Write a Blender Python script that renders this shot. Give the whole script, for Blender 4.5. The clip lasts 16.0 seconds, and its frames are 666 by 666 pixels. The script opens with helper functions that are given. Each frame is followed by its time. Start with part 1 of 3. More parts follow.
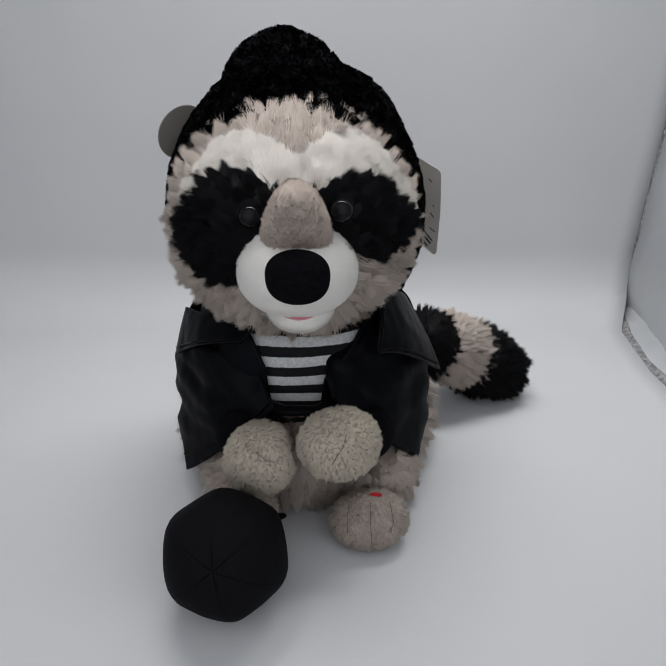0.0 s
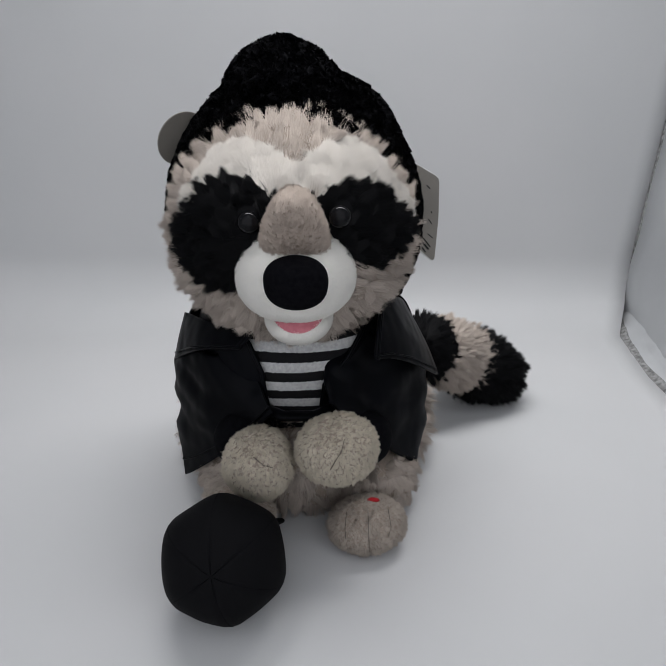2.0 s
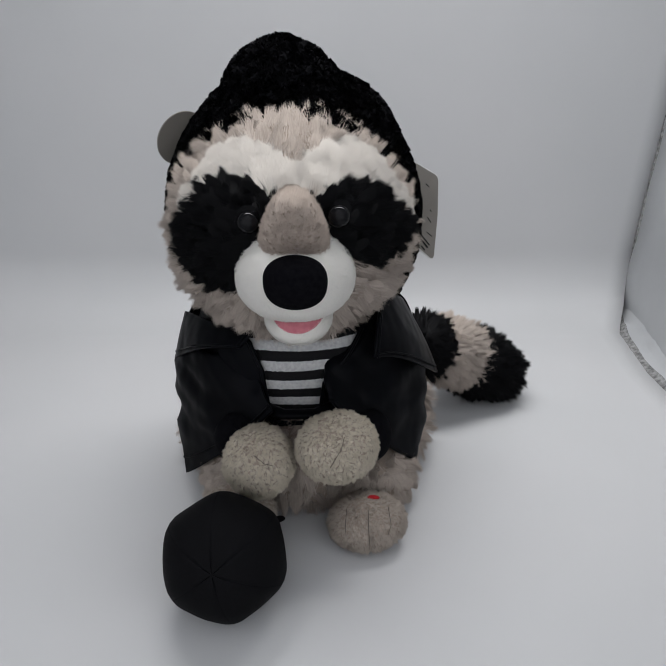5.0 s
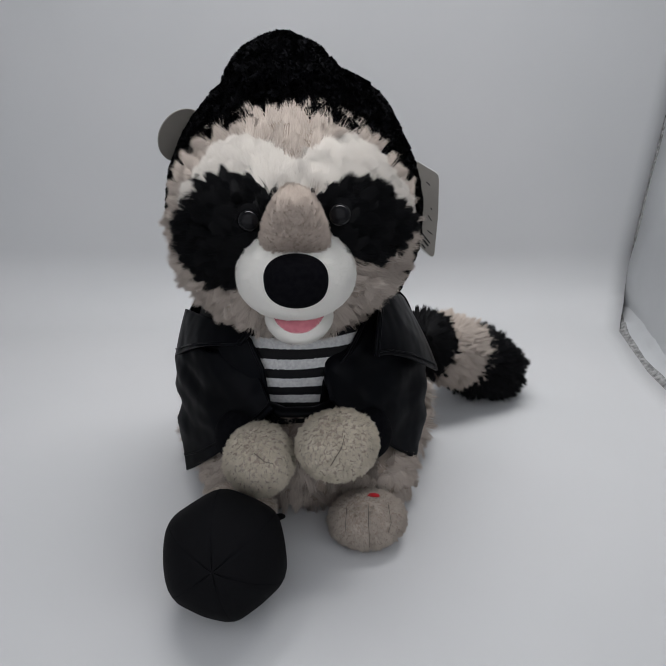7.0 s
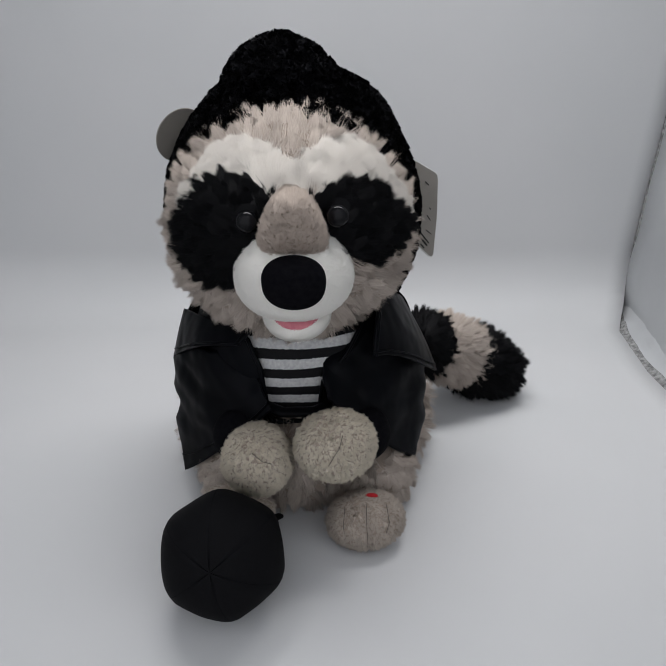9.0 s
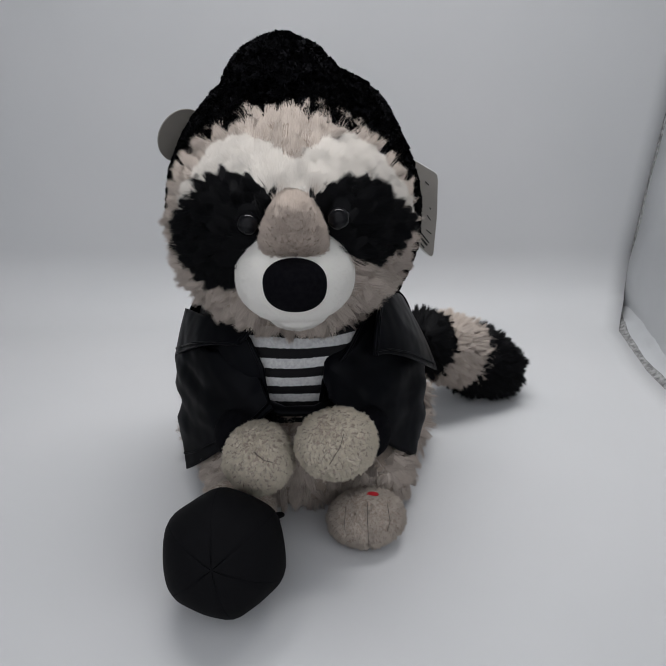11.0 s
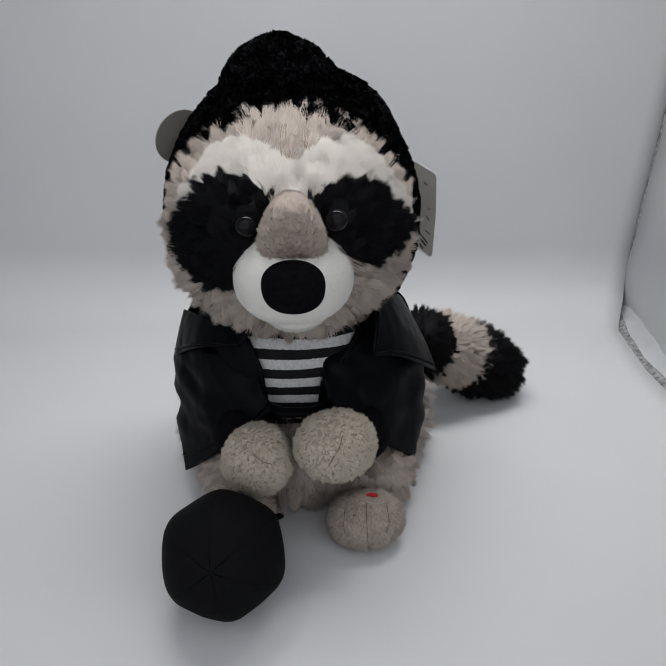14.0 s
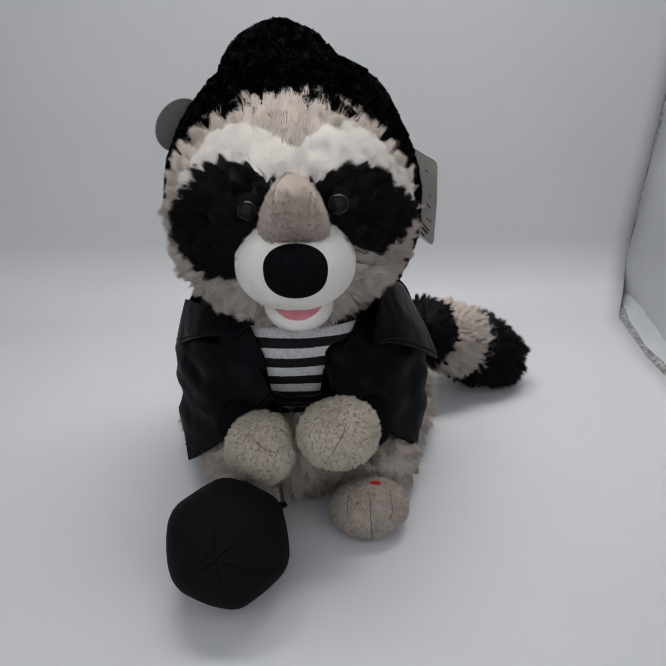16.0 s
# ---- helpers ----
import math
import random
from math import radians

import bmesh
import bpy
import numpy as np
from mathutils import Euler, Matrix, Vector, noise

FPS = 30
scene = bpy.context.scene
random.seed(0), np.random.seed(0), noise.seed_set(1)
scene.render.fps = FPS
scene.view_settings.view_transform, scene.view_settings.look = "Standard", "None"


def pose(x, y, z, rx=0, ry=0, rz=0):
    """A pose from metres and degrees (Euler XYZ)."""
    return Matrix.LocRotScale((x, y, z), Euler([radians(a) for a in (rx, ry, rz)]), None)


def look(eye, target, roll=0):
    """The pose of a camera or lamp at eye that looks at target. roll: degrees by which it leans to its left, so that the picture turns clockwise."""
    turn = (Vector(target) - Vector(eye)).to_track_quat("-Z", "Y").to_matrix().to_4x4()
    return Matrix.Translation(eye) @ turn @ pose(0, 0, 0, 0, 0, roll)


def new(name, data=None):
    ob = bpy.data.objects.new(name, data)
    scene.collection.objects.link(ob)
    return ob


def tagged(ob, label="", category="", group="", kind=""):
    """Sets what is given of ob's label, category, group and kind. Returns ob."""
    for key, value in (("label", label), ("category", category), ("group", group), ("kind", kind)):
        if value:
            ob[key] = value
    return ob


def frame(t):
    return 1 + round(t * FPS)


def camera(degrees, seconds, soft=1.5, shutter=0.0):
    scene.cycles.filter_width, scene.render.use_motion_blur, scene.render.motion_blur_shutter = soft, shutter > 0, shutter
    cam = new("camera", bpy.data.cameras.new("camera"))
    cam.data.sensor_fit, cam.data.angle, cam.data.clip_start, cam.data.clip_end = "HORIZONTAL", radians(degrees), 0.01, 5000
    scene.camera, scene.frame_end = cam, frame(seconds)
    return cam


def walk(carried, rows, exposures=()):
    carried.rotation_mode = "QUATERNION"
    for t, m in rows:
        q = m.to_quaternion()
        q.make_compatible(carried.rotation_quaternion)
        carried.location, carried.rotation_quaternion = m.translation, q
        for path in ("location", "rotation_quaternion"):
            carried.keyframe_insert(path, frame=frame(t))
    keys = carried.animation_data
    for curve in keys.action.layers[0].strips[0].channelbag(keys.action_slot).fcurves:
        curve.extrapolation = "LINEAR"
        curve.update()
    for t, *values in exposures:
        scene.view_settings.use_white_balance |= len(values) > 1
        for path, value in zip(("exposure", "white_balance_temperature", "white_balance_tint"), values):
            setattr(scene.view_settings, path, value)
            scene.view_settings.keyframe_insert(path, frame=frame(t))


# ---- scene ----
cam = camera(49.5, 16.0, soft=1.2)
PATH = [
    (0, (-0.001, -0.459, 0.316), (0.0036, 1.3494, -0.5372), 0.1),
    (0.5, (0, -0.459, 0.317), (0.0004, 1.3503, -0.5365), 0.1),
    (1, (0, -0.459, 0.319), (0.0034, 1.3513, -0.5325), 0.2),
    (1.5, (-0.001, -0.459, 0.32), (0.0031, 1.352, -0.529), 0.2),
    (2, (0, -0.46, 0.319), (0.0048, 1.3513, -0.5294), 0.2),
    (2.5, (0, -0.46, 0.32), (0.0063, 1.3502, -0.5316), 0.2),
    (3, (0, -0.46, 0.32), (0.0042, 1.3484, -0.5342), 0.3),
    (3.5, (0, -0.461, 0.318), (0.0042, 1.3504, -0.5291), 0.3),
    (4, (0.001, -0.461, 0.319), (0.003, 1.3478, -0.5353), 0),
    (6.5, (0, -0.461, 0.321), (0.0037, 1.3463, -0.5375), 0),
    (7, (0, -0.461, 0.321), (0.0044, 1.3437, -0.5416), 0.1),
    (7.5, (0.001, -0.462, 0.319), (0.0012, 1.3448, -0.5384), -0),
    (8, (0.001, -0.462, 0.319), (0.0019, 1.3433, -0.5415), -0.1),
    (8.5, (0.001, -0.462, 0.318), (0.0031, 1.3432, -0.5426), 0),
    (9, (0.002, -0.46, 0.322), (0.002, 1.3416, -0.5458), 0.1),
    (11.5, (0.001, -0.463, 0.321), (0.0018, 1.3416, -0.5418), -0),
    (12, (0, -0.462, 0.32), (0.006, 1.3398, -0.5463), 0.1),
    (12.5, (0, -0.463, 0.319), (0.0056, 1.3405, -0.546), 0),
    (13, (0, -0.462, 0.321), (0.007, 1.3418, -0.5434), 0),
    (13.5, (0.001, -0.46, 0.324), (0.0045, 1.3413, -0.5435), -0.1),
    (14, (0.002, -0.461, 0.323), (0.0032, 1.3401, -0.5459), -0.1),
    (14.5, (0.002, -0.461, 0.322), (0.0039, 1.3385, -0.5501), -0.1),
    (15, (0.001, -0.462, 0.32), (0.005, 1.3383, -0.5524), -0.2),
    (15.5, (0, -0.462, 0.32), (0.0057, 1.3345, -0.5599), -0.3),
    (16, (0, -0.462, 0.32), (0.0041, 1.3313, -0.5655), -0.5),
]
walk(cam, [(t, look(eye, target, roll)) for t, eye, target, roll in PATH])

# ---- world and light: a small photo light box with LED strips under its top ----
world = bpy.data.worlds.new("room")
scene.world = world
world.use_nodes = True
world.node_tree.nodes["Background"].inputs[0].default_value = (0.92, 0.943, 1.0, 1)
world.node_tree.nodes["Background"].inputs[1].default_value = 1.13


def strip_lamp(name, x, y, z, w, d, power, rx, spread):
    data = bpy.data.lights.new(name, "AREA")
    data.shape, data.size, data.size_y, data.energy, data.color = "RECTANGLE", w, d, power, (0.985, 0.985, 1.0)
    data.spread = radians(spread)
    ob = new(name, data)
    ob.matrix_world = pose(x, y, z, rx, 0, 0)
    return ob


strip_lamp("led_strip_front", -0.05, -0.32, 0.82, 0.60, 0.03, 0.12, 18, 150)
strip_lamp("led_strip_back", 0.07, 0.12, 0.84, 0.78, 0.12, 1.56, -2, 84)


# ---- materials ----
def material(name, color, rough=0.8, dark=None, scale=200.0, bump=0.0, sheen=0.0, metal=0.0, island=0.0, coat=0.0, detail=4.0, spec=0.2):
    m = bpy.data.materials.new(name)
    m.use_nodes = True
    nt = m.node_tree
    b = nt.nodes["Principled BSDF"]
    b.inputs["Roughness"].default_value = rough
    b.inputs["Specular IOR Level"].default_value = spec
    b.inputs["Metallic"].default_value = metal
    b.inputs["Sheen Weight"].default_value = sheen
    b.inputs["Coat Weight"].default_value = coat
    co = nt.nodes.new("ShaderNodeTexCoord")
    tex = nt.nodes.new("ShaderNodeTexNoise")
    tex.inputs["Scale"].default_value, tex.inputs["Detail"].default_value = scale, detail
    nt.links.new(co.outputs["Object"], tex.inputs["Vector"])
    ramp = nt.nodes.new("ShaderNodeValToRGB")
    dark = dark or tuple(c * 0.8 for c in color)
    ramp.color_ramp.elements[0].color, ramp.color_ramp.elements[1].color = (*dark, 1), (*color, 1)
    ramp.color_ramp.elements[0].position, ramp.color_ramp.elements[1].position = 0.35, 0.65
    if island:
        geo = nt.nodes.new("ShaderNodeNewGeometry")
        mix = nt.nodes.new("ShaderNodeMix")
        mix.inputs[0].default_value = island
        nt.links.new(tex.outputs["Fac"], mix.inputs[2])
        nt.links.new(geo.outputs["Random Per Island"], mix.inputs[3])
        nt.links.new(mix.outputs[0], ramp.inputs["Fac"])
        ramp.color_ramp.elements[0].position, ramp.color_ramp.elements[1].position = 0.05, 0.95
    else:
        nt.links.new(tex.outputs["Fac"], ramp.inputs["Fac"])
    nt.links.new(ramp.outputs["Color"], b.inputs["Base Color"])
    if bump:
        bp = nt.nodes.new("ShaderNodeBump")
        bp.inputs["Strength"].default_value, bp.inputs["Distance"].default_value = bump, 0.001
        nt.links.new(tex.outputs["Fac"], bp.inputs["Height"])
        nt.links.new(bp.outputs["Normal"], b.inputs["Normal"])
    return m


SHEET = material("white_sheet", (0.52, 0.52, 0.525), 0.5, (0.495, 0.50, 0.505), 5, 0.02, spec=0.3)
SILVER = material("silver_lining", (0.60, 0.61, 0.62), 0.45, (0.5, 0.51, 0.52), 9, 0.2, metal=0.35, spec=0.5)
# Near-black colour standing in for shade in the gap beside the sheet.
GAP_SHADE = material("dark_gap_shade", (0.06, 0.06, 0.06), 0.8, (0.02, 0.02, 0.02), 120)
# Crumpled lining, its dark grey holding the shade of the gap beside the sheet.
SHADED_EDGE = material("crumpled_edge_shade", (0.34, 0.34, 0.335), 0.5, (0.11, 0.11, 0.11), 240, 0.6, spec=0.4, detail=8.0)
# Backing cloth under the hairs; its brown is darkened for shade at the roots.
SHADED_BACKING = material("backing_with_root_shade", (0.32, 0.265, 0.225), 0.95, (0.25, 0.205, 0.17), 900, 0.3, spec=0.05)
PALE_BACKING = material("pale_plush_backing", (0.86, 0.83, 0.775), 0.95, (0.82, 0.79, 0.735), 900, 0.2, spec=0.05)
GREY_FUR = material("grey_fur", (0.66, 0.58, 0.515), 0.85, (0.33, 0.275, 0.235), 110, island=0.4, spec=0.1)
WHITE_FUR = material("white_fur", (0.74, 0.695, 0.64), 0.85, (0.66, 0.615, 0.56), 90, island=0.15, spec=0.12)
BLACK_FUR = material("black_fur", (0.006, 0.006, 0.007), 0.55, (0.0025, 0.0025, 0.0032), 60, island=0.6, spec=0.09)
HOOD_FUR = material("black_plush", (0.007, 0.007, 0.0085), 0.7, (0.003, 0.003, 0.004), 80, island=0.6, spec=0.05)
BRIDGE_FUR = material("brown_short_plush", (0.68, 0.585, 0.515), 0.9, (0.37, 0.30, 0.25), 130, island=0.35, spec=0.08)
PAW_FUR = material("beige_short_plush", (0.76, 0.69, 0.57), 0.9, (0.48, 0.42, 0.335), 260, island=0.2, spec=0.08)
FOOT_FUR = material("taupe_short_plush", (0.58, 0.51, 0.445), 0.9, (0.36, 0.305, 0.26), 260, island=0.2, spec=0.08)
MUZZLE_FUR = material("white_velour", (0.94, 0.915, 0.86), 0.9, (0.90, 0.875, 0.82), 700, 0.1, island=0.12, spec=0.1)
NOSE = material("black_velvet", (0.004, 0.004, 0.005), 0.85, (0.002, 0.002, 0.003), 400, 0.15, spec=0.03)
SATIN = material("black_satin", (0.0024, 0.0027, 0.0040), 0.36, (0.0018, 0.0019, 0.0026), 30, 1.0, spec=0.045, detail=2.0)
SATIN.node_tree.nodes["Bump"].inputs["Distance"].default_value = 0.004
BALL_CLOTH = material("black_ball_cloth", (0.0052, 0.0052, 0.006), 0.65, (0.0038, 0.0038, 0.0044), 1500, 0.2, spec=0.03)
PINK = material("pink_felt", (0.50, 0.17, 0.20), 0.85, (0.42, 0.13, 0.16), 300, 0.3)
CARD = material("grey_card_back", (0.25, 0.23, 0.205), 0.5, (0.20, 0.185, 0.165), 25)
CARD_EDGE = material("white_card_edge", (0.58, 0.58, 0.56), 0.6)
PRINT = material("dark_print", (0.02, 0.02, 0.02), 0.6)
RED = material("red_label_cloth", (0.36, 0.012, 0.018), 0.8)
THREAD = material("dark_thread", (0.09, 0.078, 0.07), 0.8)
EYE = material("black_plastic_eye", (0.006, 0.006, 0.007), 0.04, spec=0.12)
SPECK = material("grey_lint", (0.34, 0.34, 0.35), 0.8)


def striped():
    m = material("striped_knit", (0.47, 0.47, 0.465), 0.85, (0.36, 0.36, 0.365), 500, 0.5)
    nt = m.node_tree
    b = nt.nodes["Principled BSDF"]
    white = b.inputs["Base Color"].links[0].from_socket
    co = nt.nodes.new("ShaderNodeTexCoord")
    sep = nt.nodes.new("ShaderNodeSeparateXYZ")
    nt.links.new(co.outputs["Object"], sep.inputs[0])

    def op(kind, a, c):
        n = nt.nodes.new("ShaderNodeMath")
        n.operation = kind
        nt.links.new(a, n.inputs[0])
        n.inputs[1].default_value = c
        return n.outputs[0]
    sag = nt.nodes.new("ShaderNodeTexNoise")
    sag.inputs["Scale"].default_value, sag.inputs["Detail"].default_value = 25, 1
    nt.links.new(co.outputs["Object"], sag.inputs["Vector"])
    bend = nt.nodes.new("ShaderNodeMath")
    bend.operation = "ADD"
    nt.links.new(op("MULTIPLY", sag.outputs["Fac"], 0.004), bend.inputs[0])
    nt.links.new(sep.outputs["Z"], bend.inputs[1])
    knit = nt.nodes.new("ShaderNodeTexNoise")
    knit.inputs["Scale"].default_value, knit.inputs["Detail"].default_value = 900, 1
    nt.links.new(co.outputs["Object"], knit.inputs["Vector"])
    ragged = nt.nodes.new("ShaderNodeMath")
    ragged.operation = "ADD"
    nt.links.new(bend.outputs[0], ragged.inputs[0])
    nt.links.new(op("MULTIPLY", op("SUBTRACT", knit.outputs["Fac"], 0.5), 0.0016), ragged.inputs[1])
    f = op("FRACT", op("MULTIPLY", op("ADD", ragged.outputs[0], STRIPE_SHIFT - 0.002), 1 / STRIPE_STEP), 1)
    mask = op("GREATER_THAN", f, 0.50)
    mix = nt.nodes.new("ShaderNodeMix")
    mix.data_type = "RGBA"
    nt.links.new(mask, mix.inputs[0])
    mix.inputs[6].default_value = (0.004, 0.004, 0.0048, 1)
    nt.links.new(white, mix.inputs[7])
    nt.links.new(mix.outputs[2], b.inputs["Base Color"])
    return m


STRIPE_STEP, STRIPE_SHIFT = 0.0125, -0.0003
KNIT = striped()


# ---- mesh helpers ----
def mesh_object(name, verts, faces, mat, parent=None, label="", origin=(0, 0, 0), smooth=True):
    me = bpy.data.meshes.new(name)
    o = Vector(origin)
    me.from_pydata([tuple(Vector(v) - o) for v in verts], [], faces)
    me.validate()
    bm = bmesh.new()
    bm.from_mesh(me)
    bmesh.ops.recalc_face_normals(bm, faces=bm.faces)
    bm.to_mesh(me)
    bm.free()
    me.materials.append(mat)
    if smooth:
        me.polygons.foreach_set("use_smooth", [True] * len(me.polygons))
    ob = new(name, me)
    ob.location = o
    if parent:
        ob.parent = parent
        ob.matrix_parent_inverse = Matrix.Translation(-parent.location)
    if label:
        ob["label"] = label
    return ob


def part(name, geom, mat, parent, label="", origin=(0, 0, 0), smooth=True):
    """One mesh object under its thing or part; geom is (verts, faces) in world places."""
    return mesh_object(name, geom[0], geom[1], mat, parent, label, origin, smooth)


def blob(c, r, turn=(0, 0, 0), seg=48, rings=32, shape=None, keep=None):
    """A closed rounded body; shape(d) scales the radius along the unit direction d, in the body's own space."""
    rot = Euler([radians(a) for a in turn]).to_matrix()
    verts, faces = [], []

    def put(d):
        k = shape(d) if shape else 1.0
        verts.append(rot @ Vector((d.x * r[0] * k, d.y * r[1] * k, d.z * r[2] * k)) + Vector(c))
    put(Vector((0, 0, 1)))
    for i in range(1, rings):
        a = math.pi * i / rings
        for j in range(seg):
            b = 2 * math.pi * j / seg
            put(Vector((math.sin(a) * math.cos(b), math.sin(a) * math.sin(b), math.cos(a))))
    put(Vector((0, 0, -1)))
    last = len(verts) - 1
    for j in range(seg):
        n = (j + 1) % seg
        faces.append((0, 1 + j, 1 + n))
        for i in range(rings - 2):
            p = 1 + i * seg
            faces.append((p + j, p + seg + j, p + seg + n, p + n))
        p = 1 + (rings - 2) * seg
        faces.append((p + j, last, p + n))
    if keep:
        faces = [f for f in faces if keep(sum((verts[i] for i in f), Vector()) / len(f))]
    return verts, faces


def tube(points, radii, seg=20, flat=1.0, cap=True):
    """A closed tube through points with a radius at each."""
    P = [Vector(p) for p in points]
    verts, faces = [], []
    side = Vector((0, 0, 1))
    for i, p in enumerate(P):
        d = (P[min(i + 1, len(P) - 1)] - P[max(i - 1, 0)]).normalized()
        u = side.cross(d)
        u = (u if u.length > 1e-3 else Vector((1, 0, 0))).normalized()
        v = d.cross(u)
        for j in range(seg):
            a = 2 * math.pi * j / seg
            verts.append(p + (u * math.cos(a) + v * math.sin(a) * flat) * radii[i])
    for i in range(len(P) - 1):
        for j in range(seg):
            n = (j + 1) % seg
            faces.append((i * seg + j, i * seg + n, (i + 1) * seg + n, (i + 1) * seg + j))
    if cap:
        faces.append(tuple(range(seg))[::-1])
        faces.append(tuple((len(P) - 1) * seg + j for j in range(seg)))
    return verts, faces


def loft(rings_, cap=False):
    n = len(rings_[0])
    verts = [v for r in rings_ for v in r]
    faces = []
    for i in range(len(rings_) - 1):
        for j in range(n):
            k = (j + 1) % n
            faces.append((i * n + j, i * n + k, (i + 1) * n + k, (i + 1) * n + j))
    if cap:
        faces.append(tuple(range(n)))
    return verts, faces


def inside(poly, x, y):
    hit, j = False, len(poly) - 1
    for i in range(len(poly)):
        (xi, yi), (xj, yj) = poly[i], poly[j]
        if (yi > y) != (yj > y) and x < (xj - xi) * (y - yi) / (yj - yi) + xi:
            hit = not hit
        j = i
    return hit


def fur(ob, count, length, width, comb, lean=0.6, messy=0.25, clump=0.35, cell=0.006, where=None, seed=1, backing=None, mottle=0.2):
    """Joins count tapered hairs to the mesh of ob, rooted on its faces. comb: the way the nap lies; where(p): which roots to keep."""
    rng = np.random.default_rng(seed)
    me = ob.data
    me.calc_loop_triangles()
    nv = len(me.vertices)
    co = np.empty(nv * 3)
    me.vertices.foreach_get("co", co)
    co = co.reshape(-1, 3)
    no = np.empty(nv * 3)
    me.vertices.foreach_get("normal", no)
    no = no.reshape(-1, 3)
    tri = np.empty(len(me.loop_triangles) * 3, np.int32)
    me.loop_triangles.foreach_get("vertices", tri)
    tri = tri.reshape(-1, 3)
    a, b, c = co[tri[:, 0]], co[tri[:, 1]], co[tri[:, 2]]
    area = np.linalg.norm(np.cross(b - a, c - a), axis=1)
    pick = rng.choice(len(tri), count, p=area / area.sum())
    u, v = rng.random(count), rng.random(count)
    flip = u + v > 1
    u[flip], v[flip] = 1 - u[flip], 1 - v[flip]
    root = a[pick] + (b - a)[pick] * u[:, None] + (c - a)[pick] * v[:, None]
    w = 1 - u - v
    n = no[tri[pick, 0]] * w[:, None] + no[tri[pick, 1]] * u[:, None] + no[tri[pick, 2]] * v[:, None]
    if where is not None:
        ok = where(root + np.array(ob.location))
        root, n = root[ok], n[ok]
    m = len(root)
    if not m:
        return ob
    n /= np.linalg.norm(n, axis=1)[:, None] + 1e-9
    cb = comb(root + np.array(ob.location)) if callable(comb) else np.tile(np.array(comb, float), (m, 1))
    cb = cb - n * (cb * n).sum(1)[:, None]
    cb /= np.linalg.norm(cb, axis=1)[:, None] + 1e-6
    # hairs of one tuft share a slant and aim at one tip
    key = np.floor(root / cell + rng.random(3) + 0.16 * rng.normal(size=(m, 3))).astype(np.int64)
    tuft = (key[:, 0] * 73856093 ^ key[:, 1] * 19349663 ^ key[:, 2] * 83492791) % 9973
    slants = rng.normal(size=(9973, 3))
    lens = 0.82 + 0.36 * rng.random(9973)
    way = n * (1 - lean) + cb * lean + messy * rng.normal(size=(m, 3)) * 0.5 + messy * slants[tuft]
    way /= np.linalg.norm(way, axis=1)[:, None]
    size = length * lens[tuft] * (0.7 + 0.5 * rng.random(m))
    mid = root + way * (size * 0.55)[:, None]
    drop = way + cb * 0.35
    drop /= np.linalg.norm(drop, axis=1)[:, None]
    tip = mid + drop * (size * 0.45)[:, None]
    total = np.zeros((9973, 3))
    num = np.zeros(9973)
    np.add.at(total, tuft, tip)
    np.add.at(num, tuft, 1)
    goal = (total / np.maximum(num, 1)[:, None])[tuft]
    tip = tip + (goal - tip) * clump
    mid = mid + (goal - mid) * clump * 0.3
    side = np.cross(way, n + 0.3 * rng.normal(size=(m, 3)))
    side /= np.linalg.norm(side, axis=1)[:, None] + 1e-9
    half = side * (width * (0.7 + 0.6 * rng.random(m)) / 2)[:, None]
    base = root - n * (size * 0.06)[:, None]
    lift = np.cross(side, way)
    lift *= (np.linalg.norm(half, axis=1) * 1.3)[:, None]
    pts = np.stack([base - half, base + half, base + lift, tip], 1).reshape(-1, 3)
    old_v, old_l, old_p = len(me.vertices), len(me.loops), len(me.polygons)
    me.vertices.add(m * 4)
    co2 = np.empty((old_v + m * 4, 3))
    co2[:old_v], co2[old_v:] = co, pts
    me.vertices.foreach_set("co", co2.ravel())
    idx = (np.arange(m) * 4 + old_v)[:, None] + np.array([2, 1, 3, 0, 2, 3, 1, 0, 3])[None]
    loops = np.empty(old_l, np.int32)
    me.loops.foreach_get("vertex_index", loops)
    me.loops.add(m * 9)
    me.loops.foreach_set("vertex_index", np.concatenate([loops, idx.ravel()]).astype(np.int32))
    starts = np.empty(old_p, np.int32)
    me.polygons.foreach_get("loop_start", starts)
    me.polygons.add(m * 3)
    st = (old_l + np.arange(m) * 9)[:, None] + np.array([0, 3, 6])[None]
    me.polygons.foreach_set("loop_start", np.concatenate([starts, st.ravel()]).astype(np.int32))
    me.polygons.foreach_set("use_smooth", [True] * len(me.polygons))
    if backing:
        me.materials.append(backing)
        me.polygons.foreach_set("material_index", np.concatenate([np.ones(old_p, np.int32), np.zeros(m * 3, np.int32)]))
    me.update(calc_edges=True)
    soft = (0.55 if length > 0.004 else 0.7) * n + 0.38 * way + mottle * slants[tuft] + 0.12 * rng.normal(size=(m, 3))
    soft /= np.linalg.norm(soft, axis=1)[:, None]
    me.normals_split_custom_set_from_vertices(np.concatenate([no, np.repeat(soft, 4, axis=0)]))
    return ob


# ---- setting: sheet, light box walls ----
def edge_x(y):
    """Where the sheet's side edge runs along the floor."""
    return float(np.interp(y, [-0.75, -0.3, 0.059, 0.087, 0.144, 0.204, 0.25, 0.285], [0.302, 0.302, 0.299, 0.293, 0.287, 0.294, 0.311, 0.318]))


